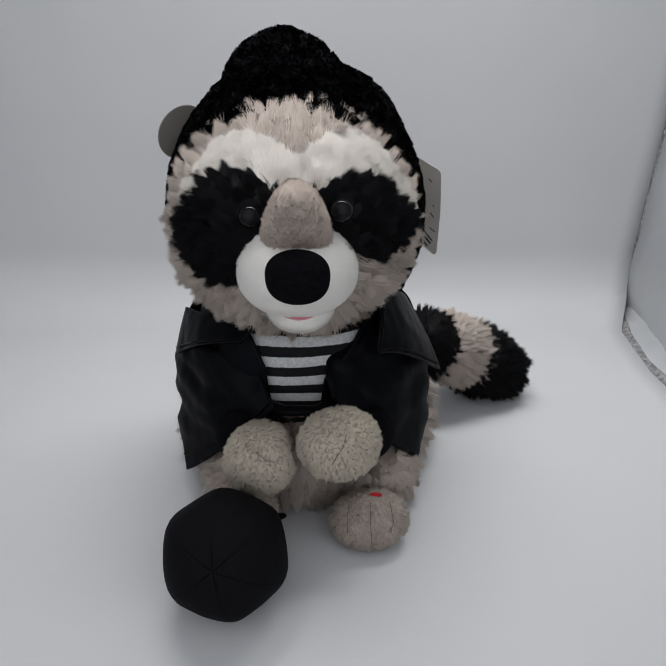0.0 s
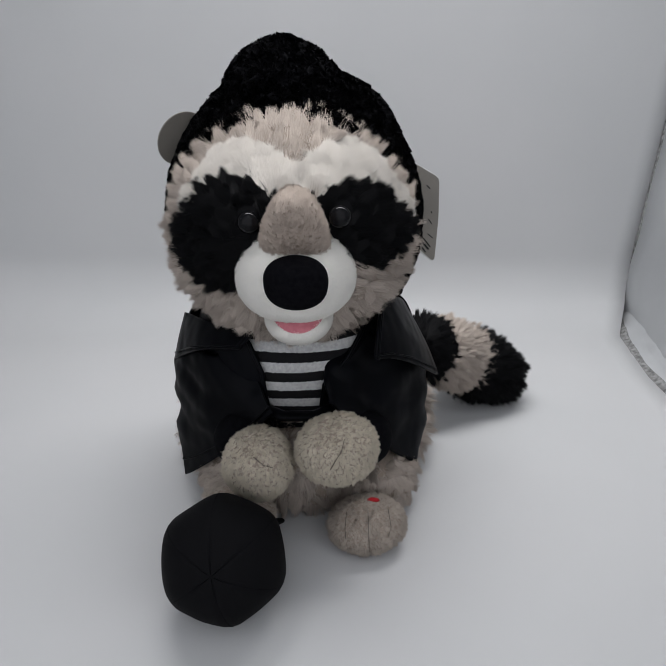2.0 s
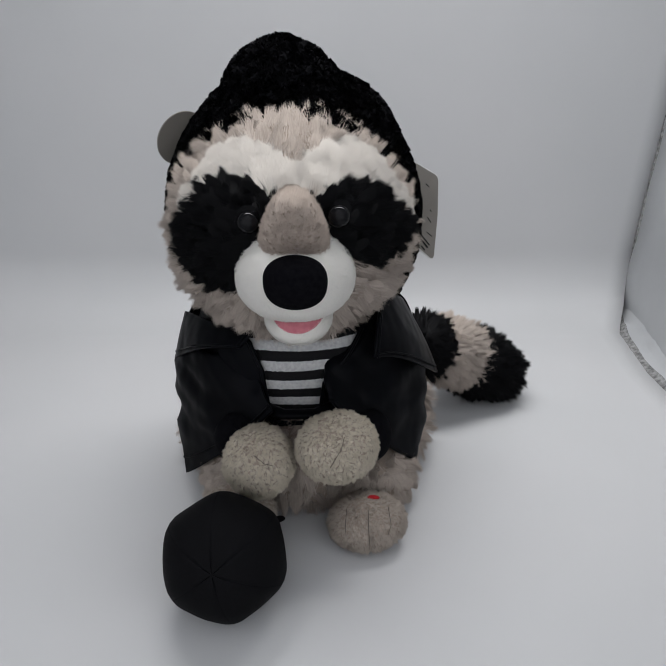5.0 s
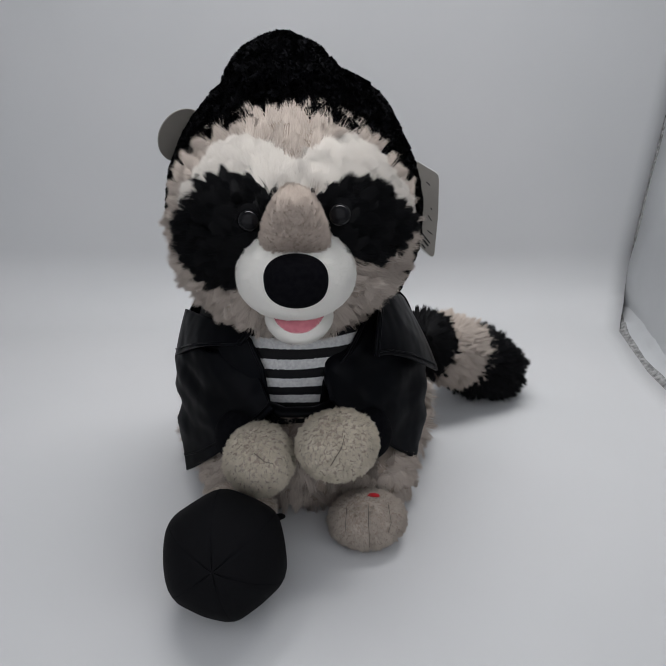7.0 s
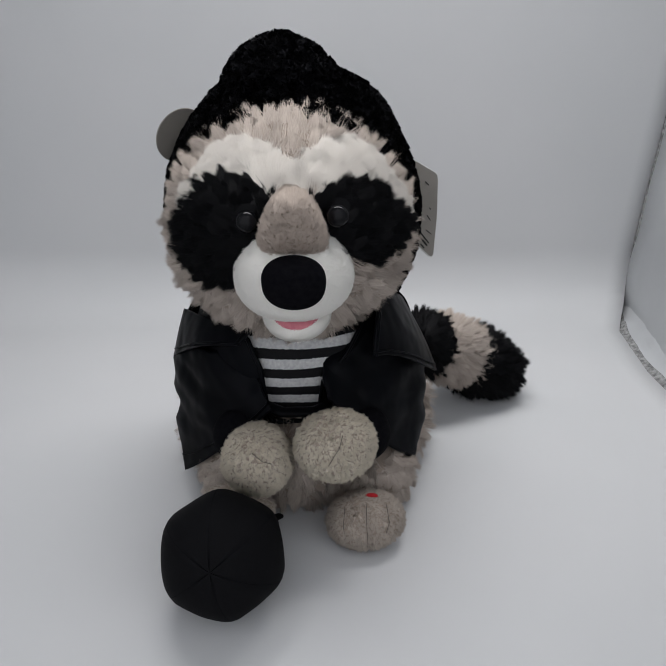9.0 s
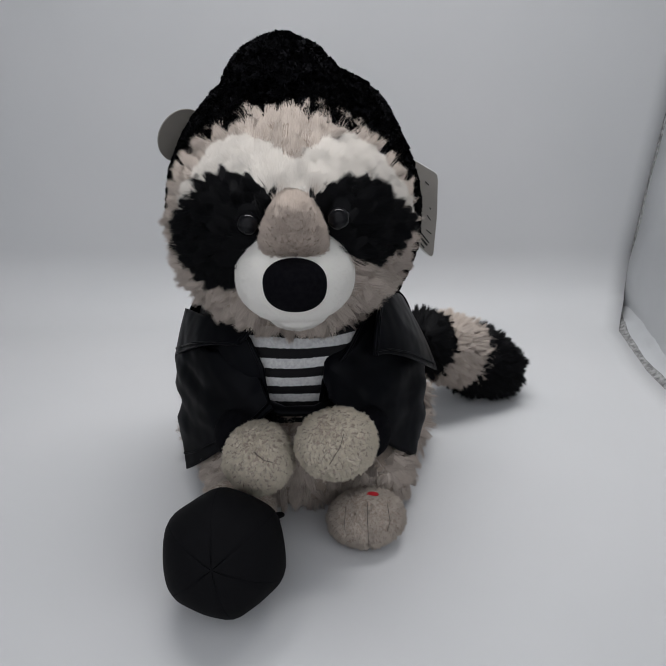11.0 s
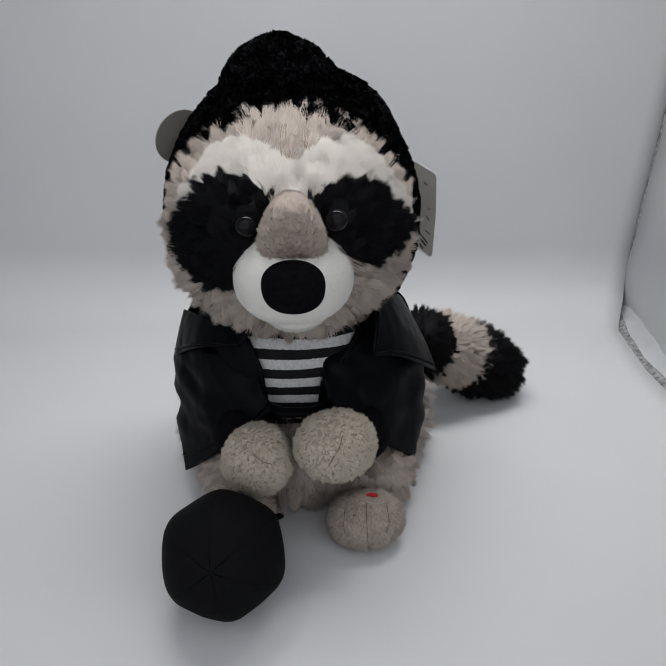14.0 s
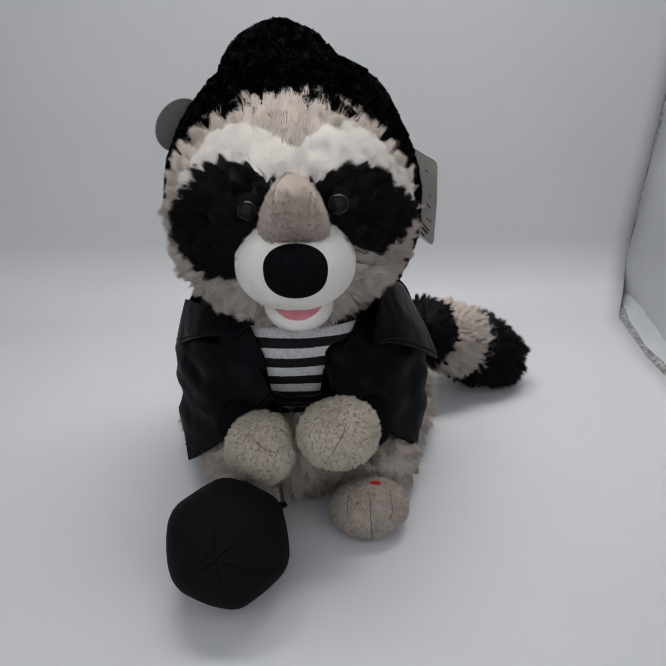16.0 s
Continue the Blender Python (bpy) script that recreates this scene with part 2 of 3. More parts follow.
def curved_sheet():
    prof = [(-0.75, 0.0), (-0.3, 0.0), (0.0, 0.0), (0.12, 0.0), (0.205, 0.0)]
    for i in range(1, 13):
        a = radians(83) * i / 12
        prof.append((0.205 + 0.075 * math.sin(a), 0.075 * (1 - math.cos(a))))
    y, z = prof[-1]
    for i in range(1, 11):
        prof.append((y + 0.008 * i, z + 0.075 * i))
    verts, faces = [], []
    cols = 40
    for k, (y, z) in enumerate(prof):
        right = edge_x(y) + 0.108 * z
        for j in range(cols + 1):
            x = -0.50 + (right + 0.50) * j / cols
            verts.append((x, y, z + (0.003 * max(0, (j - 36) / 4) ** 2 if z < 0.02 else 0)))
    n = cols + 1
    for k in range(len(prof) - 1):
        for j in range(cols):
            faces.append((k * n + j, k * n + j + 1, (k + 1) * n + j + 1, (k + 1) * n + j))
    ob = mesh_object("backdrop", verts, faces, SHEET)
    mod = ob.modifiers.new("thickness", "SOLIDIFY")
    mod.thickness, mod.offset = 0.0012, -1
    return tagged(ob, "smooth white plastic sheet curving up behind the toy", "backdrop", kind="structure")


curved_sheet()


def slab(name, corners, mat, label, thick=0.004, nu=24, nv=24, wavy=0.0):
    a, b, c, d = [Vector(p) for p in corners]
    verts, faces = [], []
    nrm = (b - a).cross(d - a).normalized()
    for i in range(nv + 1):
        for j in range(nu + 1):
            u, v = j / nu, i / nv
            p = a * (1 - u) * (1 - v) + b * u * (1 - v) + c * u * v + d * (1 - u) * v
            verts.append(p + nrm * wavy * noise.noise(p * 18))
    for i in range(nv):
        for j in range(nu):
            k = i * (nu + 1) + j
            faces.append((k, k + 1, k + nu + 2, k + nu + 1))
    ob = mesh_object(name, verts, faces, mat)
    mod = ob.modifiers.new("thickness", "SOLIDIFY")
    mod.thickness, mod.offset = thick, 0
    return tagged(ob, label, name.split("_")[0], kind="structure")


slab("wall_east", [(0.2714, -0.36, -0.004), (0.3306, 0.45, -0.004), (0.4239, 0.45, 0.86), (0.3647, -0.36, 0.86)], SILVER,
     "silvery crumpled lining of the light box side", wavy=0.0016, nu=60, nv=50)
slab("wall_west", [(-0.52, -0.36, -0.004), (-0.52, 0.45, -0.004), (-0.52, 0.45, 0.86), (-0.52, -0.36, 0.86)], SILVER,
     "silvery lining of the light box side", wavy=0.003)
slab("wall_north", [(-0.52, 0.45, -0.004), (0.53, 0.45, -0.004), (0.53, 0.45, 0.86), (-0.52, 0.45, 0.86)], SILVER,
     "silvery lining of the light box back", wavy=0.003)
slab("ceiling", [(-0.52, -0.36, 0.87), (0.53, -0.36, 0.87), (0.53, 0.45, 0.87), (-0.52, 0.45, 0.87)], SILVER,
     "silvery lining of the light box top")
# Added dark plane below everything, so open gaps at the sheet look shaded.
slab("floor", [(-0.9, -0.85, -0.012), (0.9, -0.85, -0.012), (0.9, 0.65, -0.012), (-0.9, 0.65, -0.012)], GAP_SHADE, "added dark plane under the light box for gap shade")

def crumpled_strip():
    """The loose foot of the lining, gathered between the sheet and the side wall; gap shade is painted along the sheet.
    """
    verts, faces, nu, nv = [], [], 90, 10
    for i in range(nu + 1):
        y = -0.34 + 0.60 * i / nu
        x0 = edge_x(y) - 0.002
        x1 = max(x0 + 0.004, 0.2977 + 0.073 * y + 0.003)
        for j in range(nv + 1):
            f = j / nv
            p = Vector((x0 + (x1 - x0) * f, y, 0.0015 + 0.020 * f ** 2.5))
            p.z += 0.0035 * math.sin(math.pi * f) * (1 + noise.noise(Vector((p.x * 160, y * 45, 0)))) + 0.0012 * noise.noise(p * 330)
            verts.append(p)
    for i in range(nu):
        for j in range(nv):
            k = i * (nv + 1) + j
            faces.append((k, k + 1, k + nv + 2, k + nv + 1))
    return verts, faces


# Thin dark tube up the sheet's edge, drawn for the shade line there.
edge_shade_up = [(0.3178 + 0.108 * z, 0.2705 + 0.107 * z, z) for z in (0.02, 0.05, 0.1, 0.15, 0.2, 0.3, 0.45, 0.6)]
v1, f1 = crumpled_strip()
v2, f2 = tube(edge_shade_up, [0.0016, 0.002, 0.0026, 0.0024, 0.0022, 0.002, 0.002, 0.002], 10)
trim = tagged(mesh_object("trim", v1 + v2, f1 + [tuple(i + len(v1) for i in q) for q in f2], SHADED_EDGE),
       "crumpled lining edge with painted gap shade where sheet meets silver wall", "trim", kind="structure")
trim.data.materials.append(SILVER)
trim.data.polygons.foreach_set("material_index", [int(i < len(f1) and i % 10 > 3) for i in range(len(trim.data.polygons))])

# ---- the plush raccoon ----
raccoon = tagged(new("plush_raccoon"), "talking plush raccoon in black jacket, striped shirt and hood", "plush toy")
raccoon.location = (-0.024, 0, 0)
XC = -0.024


# body
def pear(d):
    h = math.hypot(d.x, d.y)
    low = 1 / (h ** 4 + d.z ** 4) ** 0.25 if d.z < 0 else 1.0
    belly = 0.26 * math.exp(-(d.x / 0.4) ** 2) * max(0, -d.y)
    return low * (1.0 + belly + 0.05 * noise.noise(d * 2.2))


body = part("body", blob((XC + 0.006, 0.006, 0.0370), (0.088, 0.066, 0.0365), shape=pear), GREY_FUR, raccoon, "shaggy grey-beige fur body")
fur(body, 100000, 0.0125, 0.0006, (0, -0.2, -1), lean=0.5, messy=0.4, clump=0.6, cell=0.0055, seed=3, backing=SHADED_BACKING,
    where=lambda p: (p[:, 2] > 0.004) & ((p[:, 2] < 0.036) | (p[:, 1] > 0.0) | (np.abs(p[:, 0] - XC) < 0.045)))


def thigh(c, seed):
    ob = part("leg", blob(c, (0.026, 0.034, 0.0205), (0, 0, 0), 40, 28), GREY_FUR, raccoon, "shaggy grey-beige thigh")
    fur(ob, 36000, 0.0082, 0.0006, (0, -0.4, -1), lean=0.5, messy=0.4, clump=0.6, cell=0.0055, seed=seed, backing=SHADED_BACKING, where=lambda p: (p[:, 2] > 0.004) & (p[:, 2] < 0.039))


thigh((0.030, -0.049, 0.0215), 61)
thigh((-0.061, -0.046, 0.0215), 62)

# shirt and jacket body on the chest
CHEST = ((XC, -0.004, 0.10), (0.066, 0.062, 0.066))
shirt = part("shirt", blob(*CHEST, seg=64, rings=48), KNIT, raccoon, "black and white striped knit shirt")
OPEN = [(-0.0579, 0.1315), (-0.0505, 0.1243), (-0.0428, 0.1082), (-0.0392, 0.0777), (-0.0368, 0.0665), (-0.008, 0.0665), (-0.0065, 0.0808), (-0.0043, 0.0992), (0.0105, 0.1150), (0.0260, 0.1385), (0.0200, 0.154), (-0.0568, 0.151)]


def torso(scale):
    c, r = CHEST
    return blob(c, tuple(v * scale for v in r), seg=220, rings=160,
                keep=lambda p: not (p.y < -0.02 and inside(OPEN, p.x, p.z)))


front = part("jacket_body", torso(1.05), SATIN, raccoon, "black satin jacket hanging open")
m = front.modifiers.new("thickness", "SOLIDIFY")
m.thickness = 0.0015


def on_chest(x, z, k):
    (cx, cy, cz), (rx, ry, rz) = CHEST
    q = 1 - ((x - cx) / (rx * k)) ** 2 - ((z - cz) / (rz * k)) ** 2
    return (x, cy - ry * k * math.sqrt(max(0.0, q)), z)


hem = []
for (xa, za), (xb, zb) in zip(OPEN[:-1], OPEN[1:-1]):
    hem += [on_chest(xa + (xb - xa) * f / 4, za + (zb - za) * f / 4, 1.056) for f in range(4)]
part("front_edge", tube(hem, [0.0014] * len(hem), 8), SATIN, raccoon, "stitched black jacket edge")


def lens(c, u, v, front, n=48):
    """A flattened sleeve section with creased sides."""
    c, u, v = Vector(c), Vector(u), Vector(v)
    out = []
    for i in range(n):
        a = 2 * math.pi * i / n
        k = math.sin(a) * abs(math.sin(a)) ** 0.5
        out.append(c + u * math.cos(a) + v * (k * front if k < 0 else k))
    return out


def sleeve(label, sections):
    """A wide bell sleeve lofted through ellipses, with soft folds."""
    rings_ = []
    steps = 10
    for s in range(len(sections) - 1):
        for k in range(steps):
            f = k / steps
            rings_.append(lens(*[Vector(a).lerp(Vector(b), f) for a, b in zip(sections[s], sections[s + 1])], 0.9 - 0.7 * (s + f) / (len(sections) - 1)))
    rings_.append(lens(*sections[-1], 0.2))
    for i, r in enumerate(rings_):
        g = i / len(rings_)
        c = sum(r, Vector()) / len(r)
        stitch = 0.985 if i == len(rings_) - 4 else 1.0
        for j, p in enumerate(r):
            fold = noise.noise(Vector((p.x * 40, p.y * 30, p.z * 55))) * 0.13 + noise.noise(Vector((p.x * 70 + p.z * 60, p.y * 40, p.z * 90))) * 0.07
            r[j] = c + (p - c) * stitch * (1 + fold * (1.6 if g < 0.6 else max(0, 1.6 - (g - 0.6) * 4.2)))
    ob = part("sleeve", loft(rings_), SATIN, raccoon, label)
    hem_line = rings_[-4] + rings_[-4][:1]
    part("hem", tube([p + Vector((0, -0.0012, 0)) for p in hem_line], [0.0006] * len(hem_line), 6), SATIN, ob, "stitched sleeve hem")
    mod = ob.modifiers.new("thickness", "SOLIDIFY")
    mod.thickness = 0.0018
    return ob


sleeve("black satin jacket sleeve", [
    ((-0.0806, -0.0225, 0.1207), (0.0191, -0.0125, 0.0009), (0, 0.024, 0.01)),
    ((-0.0802, -0.035, 0.0978), (0.0283, -0.02, 0.0094), (0, 0.03, 0.01)),
    ((-0.0743, -0.0535, 0.0748), (0.0321, -0.0185, 0.022), (0, 0.028, 0.01)),
    ((-0.0679, -0.067, 0.0546), (0.0321, -0.015, 0.034), (0, 0.024, 0.008))])
sleeve("black satin jacket sleeve", [
    ((0.0342, -0.0225, 0.1283), (0.0162, 0.0125, -0.0023), (0, 0.024, 0.01)),
    ((0.0324, -0.0375, 0.0966), (0.0329, 0.0225, -0.0116), (0, 0.03, 0.01)),
    ((0.0309, -0.0525, 0.0783), (0.0333, 0.0225, -0.0217), (0, 0.028, 0.01)),
    ((0.0285, -0.066, 0.0618), (0.0282, 0.016, -0.0318), (0, 0.024, 0.008))])


def flap(name, label, grid):
    """A cloth flap from rows of points, thickened, with a stitched hem."""
    rows_, cols = len(grid), len(grid[0])
    G = [[Vector(p) for p in r] for r in grid]
    N, M = rows_, cols
    fine = [p for r in G for p in r]
    faces = [(i * M + j, i * M + j + 1, (i + 1) * M + j + 1, (i + 1) * M + j) for i in range(N - 1) for j in range(M - 1)]
    ob = part(name, (fine, faces), SATIN, raccoon, label)
    s = ob.modifiers.new("round", "SUBSURF")
    s.levels = s.render_levels = 3
    s.boundary_smooth = "PRESERVE_CORNERS"
    mod = ob.modifiers.new("thickness", "SOLIDIFY")
    mod.thickness = 0.002
    inner = [r[-1].lerp(r[-2], 0.28) for r in G]
    for line in (inner, [p.lerp(q, 0.18) for p, q in zip(G[0], G[1])]):
        fine_line = [(a.lerp(b, f / 6)) for a, b in zip(line, line[1:]) for f in range(6)] + [line[-1]]
        part("stitching", tube([p + Vector((0, -0.0016, 0.0004)) for p in fine_line], [0.0005] * len(fine_line), 6), SATIN, ob, "raised stitched seam")
    return ob


flap("collar", "broad black satin collar", [
    [(-0.0468, -0.066, 0.1356), (-0.0517, -0.07, 0.1305), (-0.0555, -0.072, 0.1269)],
    [(-0.0632, -0.058, 0.1348), (-0.0666, -0.064, 0.1291), (-0.0698, -0.067, 0.1251)],
    [(-0.0831, -0.04, 0.1327), (-0.0855, -0.05, 0.1254), (-0.0884, -0.053, 0.116)],
    [(-0.0983, -0.015, 0.1259), (-0.1026, -0.02, 0.1117), (-0.1059, -0.025, 0.096)]])
flap("collar", "broad black satin collar with pointed corner", [
    [(0.0318, -0.045, 0.1477), (0.0286, -0.066, 0.1425), (0.0274, -0.074, 0.1323), (0.0266, -0.078, 0.1223)],
    [(0.0387, -0.035, 0.1454), (0.0378, -0.056, 0.1388), (0.0374, -0.066, 0.1286), (0.036, -0.071, 0.1208)],
    [(0.0445, -0.022, 0.1403), (0.0488, -0.04, 0.1306), (0.051, -0.05, 0.1196), (0.0523, -0.055, 0.1092)],
    [(0.049, -0.008, 0.1317), (0.059, -0.015, 0.1157), (0.0673, -0.02, 0.1006), (0.0734, -0.025, 0.0844)]])

belt = part("belt", tube([(-0.045, -0.066, 0.083), (-0.03, -0.074, 0.081), (-0.01, -0.075, 0.082), (0.006, -0.068, 0.086)], [0.005] * 4, 10, 0.5), SATIN, raccoon, "shiny black belt")


# paws
def paw(name, c, r, turn, mat, label, crease, hairs=75000, seed=5, shape=None):
    ob = part(name, blob(c, r, turn, 40, 28, shape or (lambda d: 1 + 0.05 * noise.noise(d * 2.5 + Vector(c) * 30))), mat, raccoon, label)
    fur(ob, hairs, 0.0028, 0.00021, (0.3, 0, -1), lean=0.4, messy=0.4, clump=0.5, cell=0.0015, seed=seed, backing=SHADED_BACKING, mottle=0.13)
    for pts in crease:
        part("crease", tube(pts, [0.0002] * len(pts), 6), THREAD, ob, "dark stitched crease")
    return ob


paw("paw", (-0.0432, -0.102, 0.0652), (0.0205, 0.019, 0.0224), (0, 10, 0), PAW_FUR, "beige short-pile paw resting on the other",
    [[*[(-0.0441, -0.1185, 0.0812), (-0.0382, -0.1204, 0.0767), (-0.0328, -0.1194, 0.0743)]]], seed=31)
paw("paw", (0.0035, -0.105, 0.0776), (0.0238, 0.02, 0.0205), (0, -8, 0), PAW_FUR, "beige short-pile paw with stitched finger crease",
    [[*[(0.0076, -0.1198, 0.0944), (0.0056, -0.1245, 0.0886), (-0.0005, -0.1271, 0.0786)]]], 80000, seed=32)


def toes(d):
    return 1 - 0.10 * math.exp(-(d.x / 0.07) ** 2) * max(0, -d.y) - 0.04 * math.exp(-((abs(d.x) - 0.55) / 0.07) ** 2) * max(0, -d.y) + 0.04 * noise.noise(d * 2)


foot = paw("foot", (0.0228, -0.0995, 0.0178), (0.0242, 0.0195, 0.0172), (0, 0, 6), FOOT_FUR, "taupe short-pile foot with stitched toes",
    [[(0.0225, -0.1085, 0.0372), (0.0225, -0.1175, 0.0300), (0.0230, -0.1205, 0.0205), (0.0236, -0.1185, 0.0120)], [(0.0095, -0.1085, 0.0345), (0.0085, -0.1160, 0.0275), (0.0090, -0.1175, 0.0215)],
     [(0.0350, -0.1070, 0.0350), (0.0365, -0.1145, 0.0275), (0.0345, -0.1170, 0.0215)]], 45000, 33, toes)
paw("foot", (-0.0587, -0.094, 0.0205), (0.0235, 0.018, 0.0195), (0, 0, -6), FOOT_FUR, "taupe short-pile foot behind the ball", [], 14000, 34, toes)
label_ = part("label_tab", blob((0.0262, -0.0975, 0.0345), (0.0042, 0.0018, 0.0018), seg=12, rings=8), RED, raccoon, "small red cloth label")
for side, p in ((-1, (-0.0576, -0.072, 0.063)), (1, (0.022, -0.072, 0.0645))):
    cuff = part("cuff", blob(p, (0.017, 0.018, 0.018), seg=24, rings=16), NOSE, raccoon, "black sleeve cuff round the wrist")

# tail in three bands
def tail_band(label, mat, pts, radii, seed, comb):
    ob = part("tail_band", tube(pts, radii, 28), mat, raccoon, label)
    fur(ob, 45000, 0.0115, 0.00055, comb, lean=0.55, messy=0.24, clump=0.62, cell=0.0036, seed=seed, backing=SHADED_BACKING if mat == GREY_FUR else None)
    return ob


tail_band("black shaggy tail base", BLACK_FUR, [(0.0676, 0.055, 0.0661), (0.0862, 0.065, 0.0586)], [0.019, 0.021], 41, (0.827, 0.3342, -0.4521))
tail_band("beige shaggy tail ring", GREY_FUR, [(0.0862, 0.065, 0.0586), (0.1059, 0.075, 0.0467), (0.1154, 0.08, 0.0394)], [0.0215, 0.0235, 0.0235], 42, (0.827, 0.3342, -0.4521))
tail_band("black shaggy tail tip lying on the sheet", BLACK_FUR, [(0.1154, 0.08, 0.0394), (0.1341, 0.085, 0.0288), (0.1492, 0.088, 0.0214), (0.1569, 0.09, 0.0187)], [0.0235, 0.0235, 0.0195, 0.010], 43, (0.827, 0.3342, -0.4521))

# head
EYES = [(-0.0431, -0.0955, 0.2112), (0.0044, -0.0955, 0.2144)]
CROWN = (-0.0265, -0.006, 0.2635)
HC, HR = (XC, -0.033, 0.192), (0.0725, 0.062, 0.068)
FACE_Y, SLOPE = -0.085, 0.28
LEFT_PATCH = [(-0.0713, 0.228), (-0.0538, 0.232), (-0.0385, 0.2291), (-0.0288, 0.2202), (-0.027, 0.2052), (-0.0297, 0.1922), (-0.0382, 0.1813), (-0.0468, 0.1726), (-0.0575, 0.1708), (-0.0737, 0.1743), (-0.0823, 0.1832), (-0.0869, 0.1958), (-0.0875, 0.2064), (-0.0795, 0.2145), (-0.0745, 0.2213)]
RIGHT_PATCH = [(-0.0087, 0.2213), (0.0013, 0.2269), (0.0145, 0.2318), (0.0279, 0.2276), (0.0372, 0.2168), (0.0454, 0.2099), (0.0491, 0.2029), (0.0402, 0.1987), (0.0348, 0.191), (0.027, 0.1832), (0.0153, 0.1847), (0.006, 0.1886), (-0.0078, 0.1958), (-0.0111, 0.2099)]
BROW = [(-0.0843, 0.2064), (-0.0812, 0.2213), (-0.0738, 0.2346), (-0.0619, 0.248), (-0.0482, 0.2526), (-0.033, 0.2478), (-0.019, 0.2370), (-0.0042, 0.2492), (0.0077, 0.2547), (0.023, 0.2463), (0.0355, 0.2324), (0.0456, 0.219), (0.048, 0.2071), (0.0372, 0.2179), (0.0146, 0.228), (-0.0054, 0.219), (-0.0186, 0.2258), (-0.0322, 0.219), (-0.054, 0.228), (-0.0748, 0.2168)]


def zone(p):
    """0 grey, 1 white brow, 2 and 3 the eye patches, by the place on the face."""
    b = p[2] + (p[1] - FACE_Y) * SLOPE
    if p[1] > HC[1] + 0.012:
        return 0
    if inside(LEFT_PATCH, p[0], b):
        return 2
    if inside(RIGHT_PATCH, p[0], b):
        return 3
    return 1 if inside(BROW, p[0], b) else 0


def cheeks(d):
    return 1.0 + 0.05 * max(0, -d.z) * abs(d.x) - 0.03 * max(0, d.z) * abs(d.x) + 0.03 * noise.noise(d * 2)


def face_comb(p):
    d = p - np.array([XC, -0.10, 0.195])
    d[:, 1] *= np.where(p[:, 2] > 0.228, 0.9, 0.3)
    d[:, 0] += np.where(p[:, 2] > 0.228, 0.012 * np.sin(p[:, 0] * 160), 0)
    return d


def bare(p):
    """No long hair grows under the eyes, the bridge and the muzzle."""
    b = p[:, 2] + (p[:, 1] - FACE_Y) * SLOPE
    ok = np.ones(len(p), bool)
    for x, y, z in EYES:
        ok &= (p[:, 0] - x) ** 2 + (p[:, 2] - z) ** 2 > 0.0062 ** 2
    ok &= ~((np.abs(p[:, 0] + 0.019) < np.interp(b, [0.19, 0.21, 0.226], [0.012, 0.010, 0.0055])) & (b > 0.19) & (b < 0.226) & (p[:, 1] < -0.05))
    ok &= ~(((p[:, 0] + 0.0195) / 0.029) ** 2 + ((b - 0.178) / 0.02) ** 2 < 1)
    return ok


hv, hf = blob(HC, HR, seg=110, rings=80, shape=cheeks)
zones = [zone(sum((hv[i] for i in f), Vector()) / len(f)) for f in hf]
head_parts = []
for z, (name, mat, label, n, ln, seed) in enumerate((
        ("head", GREY_FUR, "shaggy grey-beige fur head", 170000, 0.0092, 11), ("brow", WHITE_FUR, "fluffy white brow band", 90000, 0.0056, 12),
        ("eye_patch", BLACK_FUR, "black fur eye patch", 32000, 0.0090, 13), ("eye_patch", BLACK_FUR, "black fur eye patch", 32000, 0.0090, 14))):
    ob = part(name, (hv, [f for f, k in zip(hf, zones) if k == z]), mat, raccoon, label)
    fur(ob, n, ln, 0.00036 if z == 1 else 0.00042, face_comb, lean=0.6, messy=0.16 if z == 1 else 0.32, clump=0.2 if z == 1 else 0.58, cell=0.005, seed=seed, where=bare,
        backing=(SHADED_BACKING, PALE_BACKING, None, None)[z], mottle=0.05 if z == 1 else 0.22)
    head_parts.append(ob)

# hood
def hood_shape(d):
    crown = math.exp(-((d.x + 0.06) ** 2) / 0.20 - ((d.y + 0.05) ** 2) / 0.5) * max(0, d.z)
    shoulder = math.exp(-((d.x - 0.55) ** 2 + (d.z - 0.75) ** 2) / 0.08)
    return 1.0 + 0.06 * crown + 0.045 * shoulder + 0.02 * noise.noise(d * 2.5)


def joined(*geoms):
    verts, faces = [], []
    for v, f in geoms:
        faces += [tuple(i + len(verts) for i in q) for q in f]
        verts += v
    return verts, faces


hood = part("hood", joined(blob((XC, -0.004, 0.188), (0.081, 0.068, 0.090), seg=80, rings=56, shape=hood_shape,
                                keep=lambda p: p.z > 0.135 and p.y > -0.042 - 0.15 * max(0, p.z - 0.2)),
                           blob(CROWN, (0.0380, 0.036, 0.0335), seg=56, rings=36, shape=lambda d: 1 + 0.03 * noise.noise(d * 2) - 0.24 * max(0, d.x) * max(0, d.z))), HOOD_FUR, raccoon, "black plush hood with rounded crown")
m_ = hood.modifiers.new("thickness", "SOLIDIFY")
m_.thickness = 0.003
fur(hood, 120000, 0.0024, 0.00032, (0, 0.1, -1), lean=0.4, messy=0.3, clump=0.15, cell=0.003, seed=21, mottle=0.05)

# muzzle, which tips up as the mouth opens, and the jaw
MUZZLE_TIP, JAW_DROP, JAW_SHUT = 1.3, 6.4, -0.17
HINGE = (XC, -0.02, 0.185)


def muzzle_shape(d):
    return 1.0 + 0.10 * abs(d.x) * max(0, -d.z) + 0.22 * max(0, d.z) * (1 - 0.8 * abs(d.x)) - 0.26 * max(0, -d.z) ** 2


